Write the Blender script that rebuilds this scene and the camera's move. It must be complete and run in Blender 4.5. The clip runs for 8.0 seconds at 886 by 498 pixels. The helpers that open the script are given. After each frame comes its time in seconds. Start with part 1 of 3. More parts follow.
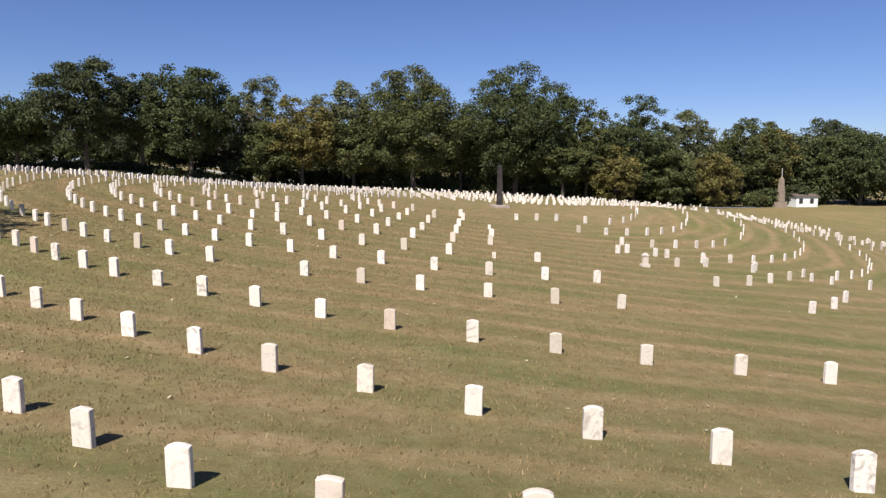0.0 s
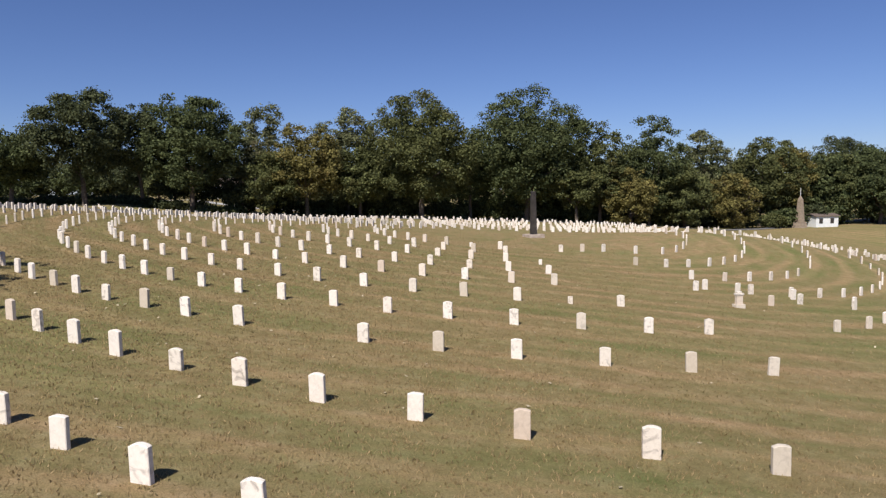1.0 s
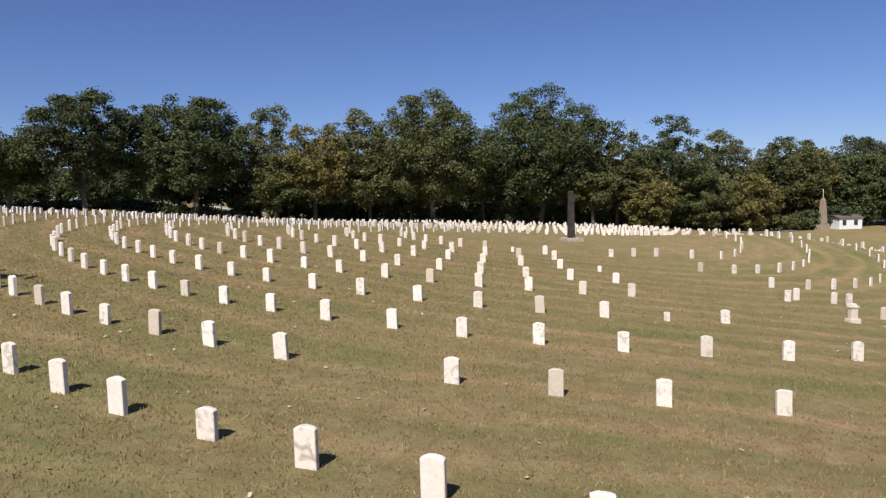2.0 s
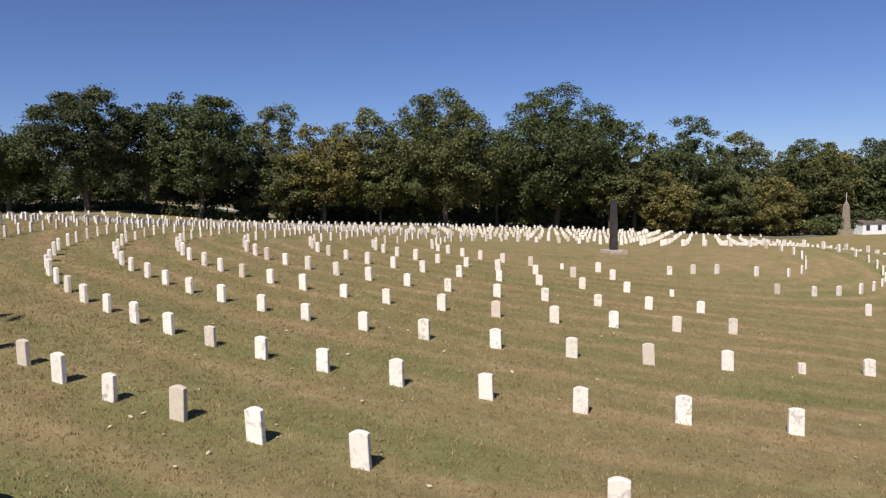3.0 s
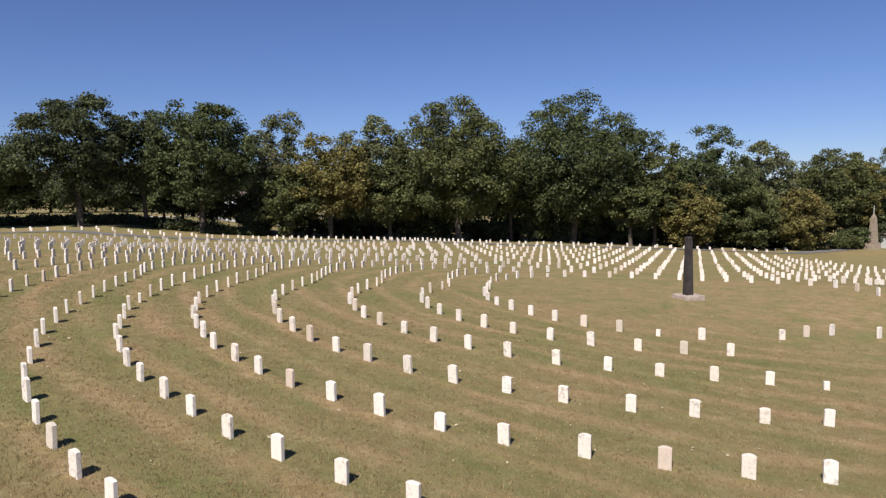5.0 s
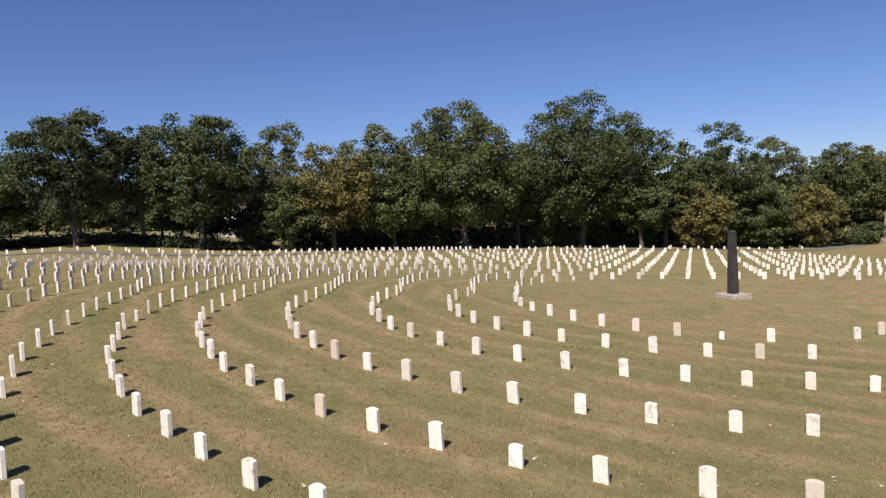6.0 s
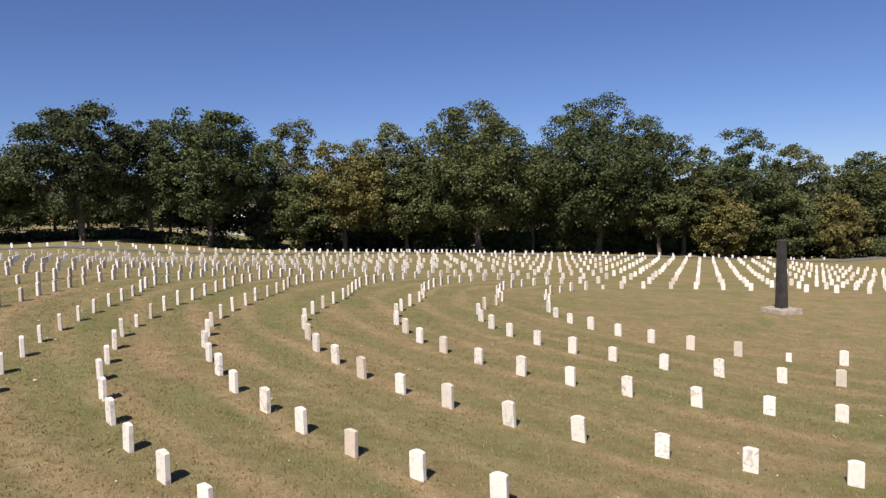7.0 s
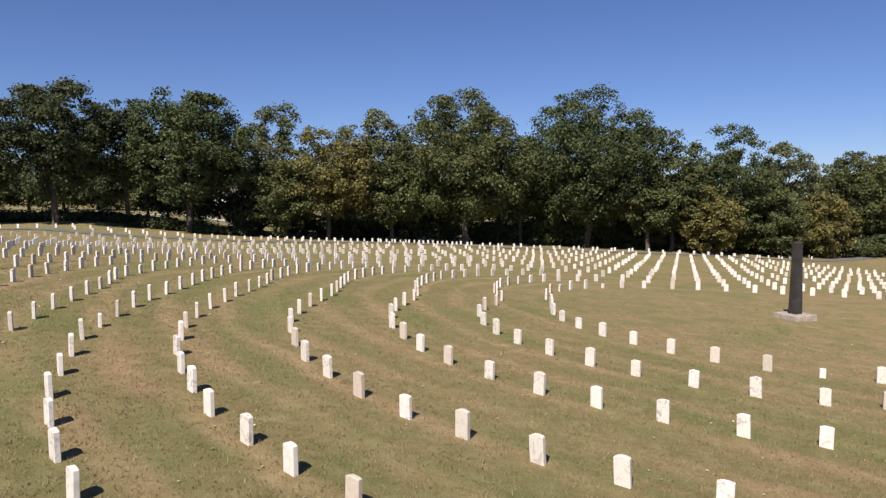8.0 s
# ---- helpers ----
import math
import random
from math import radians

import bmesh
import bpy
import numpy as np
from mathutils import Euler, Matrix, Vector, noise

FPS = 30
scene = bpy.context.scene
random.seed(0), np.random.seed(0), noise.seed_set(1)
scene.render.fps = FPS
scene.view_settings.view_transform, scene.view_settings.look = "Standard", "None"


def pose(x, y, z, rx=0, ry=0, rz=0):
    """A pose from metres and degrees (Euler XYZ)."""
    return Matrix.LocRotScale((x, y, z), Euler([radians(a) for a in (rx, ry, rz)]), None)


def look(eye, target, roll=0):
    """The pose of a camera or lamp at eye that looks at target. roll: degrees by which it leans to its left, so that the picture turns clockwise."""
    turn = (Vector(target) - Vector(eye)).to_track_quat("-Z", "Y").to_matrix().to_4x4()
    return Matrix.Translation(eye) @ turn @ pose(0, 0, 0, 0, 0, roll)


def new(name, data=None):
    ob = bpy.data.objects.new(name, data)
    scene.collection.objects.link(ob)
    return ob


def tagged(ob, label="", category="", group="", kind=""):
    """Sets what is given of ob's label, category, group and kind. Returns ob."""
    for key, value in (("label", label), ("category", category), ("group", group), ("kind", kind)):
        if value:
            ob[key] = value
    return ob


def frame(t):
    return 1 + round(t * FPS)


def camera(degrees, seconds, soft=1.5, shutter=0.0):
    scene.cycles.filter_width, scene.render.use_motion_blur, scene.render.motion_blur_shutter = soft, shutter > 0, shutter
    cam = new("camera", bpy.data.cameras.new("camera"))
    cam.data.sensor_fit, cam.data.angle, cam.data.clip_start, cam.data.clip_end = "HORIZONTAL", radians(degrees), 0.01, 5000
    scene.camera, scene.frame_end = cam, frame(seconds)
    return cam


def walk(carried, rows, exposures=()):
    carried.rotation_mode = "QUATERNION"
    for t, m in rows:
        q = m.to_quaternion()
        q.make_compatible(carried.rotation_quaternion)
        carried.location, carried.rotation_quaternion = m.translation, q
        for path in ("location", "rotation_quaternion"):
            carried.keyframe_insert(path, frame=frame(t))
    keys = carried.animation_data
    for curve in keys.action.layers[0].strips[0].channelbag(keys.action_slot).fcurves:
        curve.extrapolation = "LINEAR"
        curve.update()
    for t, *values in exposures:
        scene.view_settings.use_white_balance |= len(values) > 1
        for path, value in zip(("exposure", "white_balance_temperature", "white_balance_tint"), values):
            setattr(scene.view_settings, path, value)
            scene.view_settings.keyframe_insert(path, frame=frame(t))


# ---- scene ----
cam = camera(65.06, 8.0, soft=1.35)
# seconds, eye x y z, yaw to the left, pitch up, roll
PATH = [
    (0, 0.333, -0.325, 4.165, 1.126, -7.152, 0.20),
    (0.5, -1.067, 2.430, 4.453, 1.269, -6.402, -0.50),
    (1, -2.295, 4.865, 4.279, 0.977, -5.017, -1.00),
    (1.5, -3.398, 7.097, 3.978, 1.064, -4.646, -1.40),
    (3, -6.601, 13.462, 4.584, 1.237, -4.705, -1.00),
    (3.5, -7.563, 15.180, 5.578, 1.293, -4.646, -1.20),
    (4, -8.419, 16.853, 6.468, 1.007, -5.077, -0.50),
    (4.5, -9.207, 18.321, 6.874, 0.892, -4.820, -0.30),
    (6, -11.293, 23.141, 6.116, 0.689, -3.726, -2.80),
    (6.5, -11.856, 24.469, 5.991, 1.720, -2.549, -2.00),
    (7, -12.289, 25.807, 6.045, 1.263, -3.499, -1.60),
    (7.5, -12.668, 27.026, 6.073, 0.948, -4.042, -0.80),
    (8, -13.023, 28.186, 6.145, -0.230, -4.388, -0.20),
]


def aim(x, y, z, yaw, pitch, roll):
    a, b = radians(yaw), radians(pitch)
    ahead = Vector((-math.sin(a) * math.cos(b), math.cos(a) * math.cos(b), math.sin(b)))
    return look((x, y, z), Vector((x, y, z)) + ahead, roll)


walk(cam, [(row[0], aim(*row[1:])) for row in PATH], [(0, 0.50), (0.5, 0.22), (1.0, 0.33), (1.5, 0.37), (3, 0.38), (8, 0.46)])

# ---- light ----
SUN_FROM = Vector((-0.36, -0.93, 1.16)).normalized()
world = bpy.data.worlds.new("sky")
scene.world = world
world.use_nodes = True
wn, wl = world.node_tree.nodes, world.node_tree.links
sky = wn.new("ShaderNodeTexSky")
sky.sky_type, sky.sun_disc = "NISHITA", False
sky.sun_elevation = math.asin(SUN_FROM.z)
sky.sun_rotation = math.atan2(SUN_FROM.x, SUN_FROM.y)
sky.altitude = 1500
sky.air_density, sky.dust_density, sky.ozone_density = 1.0, 0.1, 3.0
clear = wn.new("ShaderNodeMix")
clear.data_type, clear.blend_type = "RGBA", "MULTIPLY"
clear.inputs[0].default_value, clear.inputs[7].default_value = 1.0, (0.93, 1.02, 1.42, 1)
wl.new(sky.outputs[0], clear.inputs[6])
wl.new(clear.outputs[2], wn["Background"].inputs[0])
wn["Background"].inputs[1].default_value = 0.05
sun = new("sun", bpy.data.lights.new("sun", "SUN"))
sun.data.energy, sun.data.angle, sun.data.color = 5.0, radians(0.53), (0.98, 0.94, 0.88)
sun.matrix_world = look(SUN_FROM * 200, (0, 0, 0))


# ---- materials ----
def material(name, roughness=0.8):
    m = bpy.data.materials.new(name)
    m.use_nodes = True
    b = m.node_tree.nodes["Principled BSDF"]
    b.inputs["Roughness"].default_value = roughness
    b.inputs["Specular IOR Level"].default_value = 0.25
    return m, m.node_tree.nodes, m.node_tree.links, b


def noise_node(n, l, coord, scale, detail=4.0, rough=0.6):
    t = n.new("ShaderNodeTexNoise")
    t.inputs["Scale"].default_value, t.inputs["Detail"].default_value = scale, detail
    t.inputs["Roughness"].default_value = rough
    l.new(coord, t.inputs["Vector"])
    return t.outputs["Fac"]


def ramp(n, l, fac, *stops):
    r = n.new("ShaderNodeValToRGB")
    e = r.color_ramp.elements
    while len(e) < len(stops):
        e.new(0.5)
    for k, (at, col) in zip(e, stops):
        k.position, k.color = at, (*col, 1)
    l.new(fac, r.inputs[0])
    return r.outputs[0]


def mix(n, l, fac, a, b, how="MIX"):
    x = n.new("ShaderNodeMix")
    x.data_type, x.blend_type = "RGBA", how
    for value, s in ((fac, x.inputs[0]), (a, x.inputs[6]), (b, x.inputs[7])):
        if isinstance(value, (int, float)):
            s.default_value = value
        elif isinstance(value, tuple):
            s.default_value = (*value, 1)
        else:
            l.new(value, s)
    return x.outputs[2]


def bump(n, l, b, height_out, strength, distance):
    k = n.new("ShaderNodeBump")
    k.inputs["Strength"].default_value, k.inputs["Distance"].default_value = strength, distance
    l.new(height_out, k.inputs["Height"])
    l.new(k.outputs[0], b.inputs["Normal"])


def lawn_material():
    m, n, l, b = material("lawn", 0.95)
    geo = n.new("ShaderNodeNewGeometry").outputs["Position"]
    dry = ramp(n, l, noise_node(n, l, geo, 2.2, 6), (0.3, (0.232, 0.158, 0.082)), (0.52, (0.288, 0.200, 0.109)), (0.72, (0.345, 0.255, 0.148)))
    green = ramp(n, l, noise_node(n, l, geo, 3.0, 6), (0.3, (0.118, 0.132, 0.044)), (0.7, (0.178, 0.186, 0.072)))
    big = ramp(n, l, noise_node(n, l, geo, 0.11, 4, 0.65), (0.44, (0, 0, 0)), (0.66, (1, 1, 1)))
    mid = ramp(n, l, noise_node(n, l, geo, 0.6, 4, 0.7), (0.38, (0, 0, 0)), (0.66, (1, 1, 1)))
    # mowing bands that follow the rings of stones
    off = n.new("ShaderNodeVectorMath")
    off.operation = "SUBTRACT"
    l.new(geo, off.inputs[0])
    off.inputs[1].default_value = (*CENTRE, 0)
    flat = n.new("ShaderNodeVectorMath")
    flat.operation = "MULTIPLY"
    l.new(off.outputs[0], flat.inputs[0])
    flat.inputs[1].default_value = (1, 1, 0)
    far = n.new("ShaderNodeVectorMath")
    far.operation = "LENGTH"
    l.new(flat.outputs[0], far.inputs[0])
    wob = n.new("ShaderNodeMath")
    wob.operation = "MULTIPLY_ADD"
    l.new(noise_node(n, l, geo, 0.09, 2), wob.inputs[0])
    wob.inputs[1].default_value = 3.0
    l.new(far.outputs["Value"], wob.inputs[2])
    swing = n.new("ShaderNodeMath")
    swing.operation = "SINE"
    turn = n.new("ShaderNodeMath")
    turn.operation = "MULTIPLY"
    l.new(wob.outputs[0], turn.inputs[0])
    turn.inputs[1].default_value = 2 * math.pi / 1.95
    l.new(turn.outputs[0], swing.inputs[0])
    band = ramp(n, l, swing.outputs[0], (0.0, (0.68, 0.80, 0.66)), (0.5, (0.95, 0.96, 0.95)), (1.0, (1.17, 1.12, 1.12)))
    # growth drawn out along the mower's rounds
    apart = n.new("ShaderNodeSeparateXYZ")
    l.new(off.outputs[0], apart.inputs[0])
    bearing = n.new("ShaderNodeMath")
    bearing.operation = "ARCTAN2"
    l.new(apart.outputs[1], bearing.inputs[0])
    l.new(apart.outputs[0], bearing.inputs[1])
    stretch = n.new("ShaderNodeMath")
    stretch.operation = "MULTIPLY"
    stretch.inputs[1].default_value = 7.0
    l.new(bearing.outputs[0], stretch.inputs[0])
    polar = n.new("ShaderNodeCombineXYZ")
    l.new(far.outputs["Value"], polar.inputs[0])
    l.new(stretch.outputs[0], polar.inputs[1])
    drawn = ramp(n, l, noise_node(n, l, polar.outputs[0], 0.55, 5, 0.65), (0.44, (0, 0, 0)), (0.62, (1, 1, 1)))
    cover = mix(n, l, 0.5, mix(n, l, 0.3, big, mid), drawn)
    ground_col = mix(n, l, mix(n, l, 0.95, (0, 0, 0), cover), dry, green)
    # no bands on the open circle round the obelisk, and fainter ones where the lawn is thin
    reach = n.new("ShaderNodeMapRange")
    reach.inputs["From Min"].default_value, reach.inputs["From Max"].default_value = 11.0, 15.0
    l.new(far.outputs["Value"], reach.inputs["Value"])
    strength = n.new("ShaderNodeMath")
    strength.operation = "MULTIPLY"
    l.new(reach.outputs[0], strength.inputs[0])
    l.new(noise_node(n, l, geo, 0.17, 3), strength.inputs[1])
    ground_col = mix(n, l, strength.outputs[0], ground_col, band, "MULTIPLY")
    tuft = ramp(n, l, noise_node(n, l, geo, 7.5, 8, 0.85), (0.34, (0.50, 0.56, 0.46)), (0.5, (0.98, 0.98, 0.96)), (0.66, (1.42, 1.36, 1.34)))
    ground_col = mix(n, l, 0.34, ground_col, tuft, "MULTIPLY")
    grain = ramp(n, l, noise_node(n, l, geo, 30, 3, 0.8), (0.3, (0.60, 0.62, 0.58)), (0.7, (1.38, 1.36, 1.36)))
    ground_col = mix(n, l, 0.5, ground_col, grain, "MULTIPLY")
    # bare reddish earth here and there
    bare = ramp(n, l, noise_node(n, l, geo, 0.33, 5, 0.75), (0.60, (0, 0, 0)), (0.72, (1, 1, 1)))
    ground_col = mix(n, l, mix(n, l, 0.45, (0, 0, 0), bare), ground_col, (0.27, 0.155, 0.092))
    l.new(ground_col, b.inputs["Base Color"])
    b.inputs["Specular IOR Level"].default_value = 0.05
    bump(n, l, b, noise_node(n, l, geo, 18, 5, 0.8), 0.7, 0.05)
    return m


def marble_material(each):
    m, n, l, b = material("white_marble", 0.75)
    info = n.new("ShaderNodeObjectInfo") if each == "Object" else n.new("ShaderNodeNewGeometry")
    chance = info.outputs["Random" if each == "Object" else "Random Per Island"]
    tex = n.new("ShaderNodeTexCoord")
    shift = n.new("ShaderNodeVectorMath")
    shift.operation = "MULTIPLY_ADD"
    l.new(chance, shift.inputs[0])
    shift.inputs[1].default_value = (37.0, 53.0, 29.0)
    geo = n.new("ShaderNodeNewGeometry")
    l.new(geo.outputs["Position"], shift.inputs[2])
    base = ramp(n, l, chance, (0.0, (0.52, 0.44, 0.35)), (0.10, (0.70, 0.63, 0.55)), (0.5, (0.81, 0.735, 0.665)), (0.86, (0.73, 0.64, 0.55)), (1.0, (0.58, 0.47, 0.38)))
    vein = n.new("ShaderNodeTexNoise")
    vein.inputs["Scale"].default_value, vein.inputs["Detail"].default_value, vein.inputs["Distortion"].default_value = 5.0, 7.0, 1.6
    l.new(shift.outputs[0], vein.inputs["Vector"])
    streak = ramp(n, l, vein.outputs["Fac"], (0.52, (1, 1, 1)), (0.60, (0.72, 0.70, 0.69)), (0.68, (0.46, 0.45, 0.44)))
    # some stones are much more veined than others
    worn = n.new("ShaderNodeMapRange")
    worn.inputs["To Min"].default_value, worn.inputs["To Max"].default_value = 0.1, 0.9
    mixed = n.new("ShaderNodeMath")
    mixed.operation = "PINGPONG"
    mixed.inputs[1].default_value = 0.16
    l.new(chance, mixed.inputs[0])
    worn.inputs["From Max"].default_value = 0.16
    l.new(mixed.outputs[0], worn.inputs["Value"])
    col = mix(n, l, worn.outputs[0], base, streak, "MULTIPLY")
    grime = ramp(n, l, noise_node(n, l, shift.outputs[0], 14, 5, 0.75), (0.35, (0.80, 0.77, 0.72)), (0.6, (1, 1, 1)))
    col = mix(n, l, 0.5, col, grime, "MULTIPLY")
    l.new(col, b.inputs["Base Color"])
    bump(n, l, b, noise_node(n, l, tex.outputs["Object"], 60, 4), 0.25, 0.004)
    return m


def leaf_material(name, dark, light, turned, share):
    """Leaves whose colour shifts from leaf to leaf and from bough to bough."""
    m, n, l, b = material(name, 0.75)
    geo = n.new("ShaderNodeNewGeometry")
    one = geo.outputs["Random Per Island"]
    col = ramp(n, l, one, (0.0, tuple(1.25 * v for v in dark)), (0.85, tuple(1.1 * v for v in light)), (1.0, tuple(1.55 * v for v in light)))
    bough = ramp(n, l, noise_node(n, l, geo.outputs["Position"], 0.28, 4, 0.65), (0.60 - share, (0, 0, 0)), (0.78 - share, (1, 1, 1)))
    col = mix(n, l, bough, col, mix(n, l, one, tuple(0.6 * v for v in turned), turned))
    l.new(col, b.inputs["Base Color"])
    b.inputs["Specular IOR Level"].default_value = 0.15
    glow = n.new("ShaderNodeBsdfTranslucent")
    l.new(col, glow.inputs[0])
    both = n.new("ShaderNodeMixShader")
    both.inputs[0].default_value = 0.26
    l.new(b.outputs[0], both.inputs[1])
    l.new(glow.outputs[0], both.inputs[2])
    l.new(both.outputs[0], n["Material Output"].inputs[0])
    return m


def rough_material(name, stops, scale, roughness=0.9, relief=0.02, fine=30):
    m, n, l, b = material(name, roughness)
    geo = n.new("ShaderNodeNewGeometry").outputs["Position"]
    col = ramp(n, l, noise_node(n, l, geo, scale, 6, 0.65), *stops)
    grain = ramp(n, l, noise_node(n, l, geo, fine, 4, 0.7), (0.3, (0.75, 0.75, 0.75)), (0.7, (1.15, 1.15, 1.15)))
    l.new(mix(n, l, 0.6, col, grain, "MULTIPLY"), b.inputs["Base Color"])
    bump(n, l, b, noise_node(n, l, geo, fine, 5), 0.5, relief)
    return m


CENTRE = (4.118, 61.347)
LAWN = lawn_material()
MARBLE = marble_material("Object")
MARBLE_FAR = marble_material("Island")
BARK = rough_material("bark", ((0.3, (0.055, 0.043, 0.033)), (0.7, (0.15, 0.12, 0.095))), 3.0, 0.95, 0.05, 16)
ASPHALT = rough_material("asphalt", ((0.3, (0.11, 0.105, 0.10)), (0.7, (0.19, 0.18, 0.17))), 0.7, 0.9, 0.01, 40)
DARK_STONE = rough_material("dark_granite", ((0.3, (0.028, 0.024, 0.022)), (0.7, (0.065, 0.055, 0.050))), 2.5, 0.6, 0.006, 50)
PLINTH = rough_material("plinth_stone", ((0.3, (0.27, 0.20, 0.16)), (0.7, (0.50, 0.42, 0.35))), 4.0, 0.85, 0.01, 40)
TAN_STONE = rough_material("tan_stone", ((0.3, (0.20, 0.15, 0.11)), (0.7, (0.36, 0.29, 0.22))), 2.5, 0.9, 0.02, 30)
WHITE_PAINT = rough_material("white_paint", ((0.3, (0.66, 0.66, 0.65)), (0.7, (0.80, 0.80, 0.78))), 1.5, 0.6, 0.003, 30)
CONCRETE = rough_material("concrete", ((0.3, (0.36, 0.34, 0.31)), (0.7, (0.50, 0.48, 0.44))), 1.0, 0.9, 0.01, 30)
ROOF = rough_material("roof_shingle", ((0.3, (0.10, 0.075, 0.06)), (0.7, (0.17, 0.13, 0.11))), 3.0, 0.9, 0.01, 20)
BLADES = leaf_material("grass_blades", (0.19, 0.138, 0.066), (0.31, 0.225, 0.118), (0.19, 0.18, 0.07), 0.05)
DRY_LEAF = rough_material("dry_leaf", ((0.3, (0.36, 0.28, 0.17)), (0.7, (0.58, 0.50, 0.36))), 30.0, 0.8, 0.002, 60)
LEAVES = {
    "oak": leaf_material("oak_leaves", (0.030, 0.040, 0.016), (0.100, 0.115, 0.047), (0.125, 0.126, 0.050), 0.0),
    "dark": leaf_material("dark_leaves", (0.025, 0.032, 0.016), (0.092, 0.102, 0.046), (0.115, 0.112, 0.052), 0.0),
    "olive": leaf_material("olive_leaves", (0.042, 0.048, 0.018), (0.125, 0.132, 0.050), (0.160, 0.138, 0.050), 0.04),
    "yellow": leaf_material("yellowing_leaves", (0.070, 0.062, 0.020), (0.200, 0.172, 0.058), (0.225, 0.158, 0.054), 0.05),
    "grey": leaf_material("sparse_leaves", (0.050, 0.056, 0.028), (0.165, 0.170, 0.082), (0.180, 0.145, 0.085), 0.04),
}


# ---- making meshes ----
def mesh_object(name, bm, mat, smooth=False):
    data = bpy.data.meshes.new(name)
    bm.to_mesh(data)
    bm.free()
    data.materials.append(mat)
    if smooth:
        data.shade_smooth()
    return new(name, data)


def part(name, bm, mat, parent, label="", smooth=False):
    ob = mesh_object(name, bm, mat, smooth)
    ob.parent = parent
    return tagged(ob, label) if label else ob


def arrays_mesh(name, verts, sides, mat):
    """A mesh of loose faces with the same number of sides, from an array of their corners."""
    data = bpy.data.meshes.new(name)
    count = len(verts)
    data.vertices.add(count)
    data.vertices.foreach_set("co", np.ascontiguousarray(verts, dtype=np.float32).ravel())
    data.loops.add(count)
    data.loops.foreach_set("vertex_index", np.arange(count, dtype=np.int32))
    data.polygons.add(count // sides)
    data.polygons.foreach_set("loop_start", np.arange(0, count, sides, dtype=np.int32))
    data.update()
    data.materials.append(mat)
    return data


def box(bm, size, m, bevel=0.0):
    made = bmesh.ops.create_cube(bm, size=1.0, matrix=m @ Matrix.Diagonal((*size, 1)))
    if bevel:
        edges = list({e for v in made["verts"] for e in v.link_edges})
        bmesh.ops.bevel(bm, geom=edges, offset=bevel, segments=2, affect="EDGES", profile=0.6)


def tube(bm, line, radii, sides=8):
    """A tapered limb along a line of points."""
    rings = []
    for k, (p, r) in enumerate(zip(line, radii)):
        way = (line[min(k + 1, len(line) - 1)] - line[max(k - 1, 0)]).normalized()
        side = way.cross(Vector((0.31, 0.95, 0.05))).normalized()
        other = way.cross(side)
        rings.append([bm.verts.new(p + r * (math.cos(a) * side + math.sin(a) * other)) for a in (2 * math.pi * j / sides for j in range(sides))])
    for a, b in zip(rings, rings[1:]):
        for j in range(sides):
            bm.faces.new((a[j], a[(j + 1) % sides], b[(j + 1) % sides], b[j]))
    bm.faces.new(rings[-1])


# ---- ground ----
# the hillside: a smooth swell that falls away to the right and behind the circle
SWELL = ((0, 0, -0.089), (0, 1, -0.280), (0, 2, -1.643), (0, 3, 0.340), (0, 4, 1.104), (0, 5, -0.584), (1, 0, -4.727), (1, 1, 3.581), (1, 2, 0.702), (1, 3, -2.301), (1, 4, 0.702), (2, 0, -1.051), (2, 1, 0.253), (2, 2, -1.330), (2, 3, 0.735), (3, 0, -0.739), (3, 1, -0.830), (3, 2, 0.586), (4, 0, -0.778), (4, 1, 0.903), (5, 0, -0.028))


def height(x, y):
    u = (np.clip(x, -64, 75) - CENTRE[0]) / 50
    v = (np.clip(y, -10, 146) - CENTRE[1]) / 50
    # a low shoulder to the right of the obelisk
    shoulder = 0.6 * np.exp(-((x - CENTRE[0] - 24) ** 2 + (y - CENTRE[1] - 5) ** 2) / 400.0)
    knoll = 1.2 * np.exp(-((x - CENTRE[0] - 17) ** 2 + (y - CENTRE[1] - 2) ** 2) / 120.0)
    return sum(c * u**i * v**j for i, j, c in SWELL) + shoulder + knoll


def on_ground(x, y, sink=0.0):
    return Vector((x, y, float(height(x, y)) - sink))


def graded(lo, hi, step, out):
    """Even steps from lo to hi and ever wider ones beyond."""
    more = [step * 1.35 ** k for k in range(1, out)]
    up = hi + np.cumsum(more)
    down = lo - np.cumsum(more)
    return np.concatenate([down[::-1], np.arange(lo, hi + step / 2, step), up])


def build_ground():
    xs, ys = graded(-90, 130, 1.25, 22), graded(-12, 170, 1.25, 22)
    gx, gy = np.meshgrid(xs, ys)
    gz = height(gx, gy)
    data = bpy.data.meshes.new("ground")
    w, h = len(xs), len(ys)
    i = np.arange(w * h).reshape(h, w)
    faces = np.stack([i[:-1, :-1], i[:-1, 1:], i[1:, 1:], i[1:, :-1]], -1).reshape(-1, 4)
    data.from_pydata(np.stack([gx, gy, gz], -1).reshape(-1, 3).tolist(), [], faces.tolist())
    data.materials.append(LAWN)
    data.shade_smooth()
    tagged(new("ground", data), "sloping mown lawn with dry brown and green patches", "lawn", kind="structure")


build_ground()

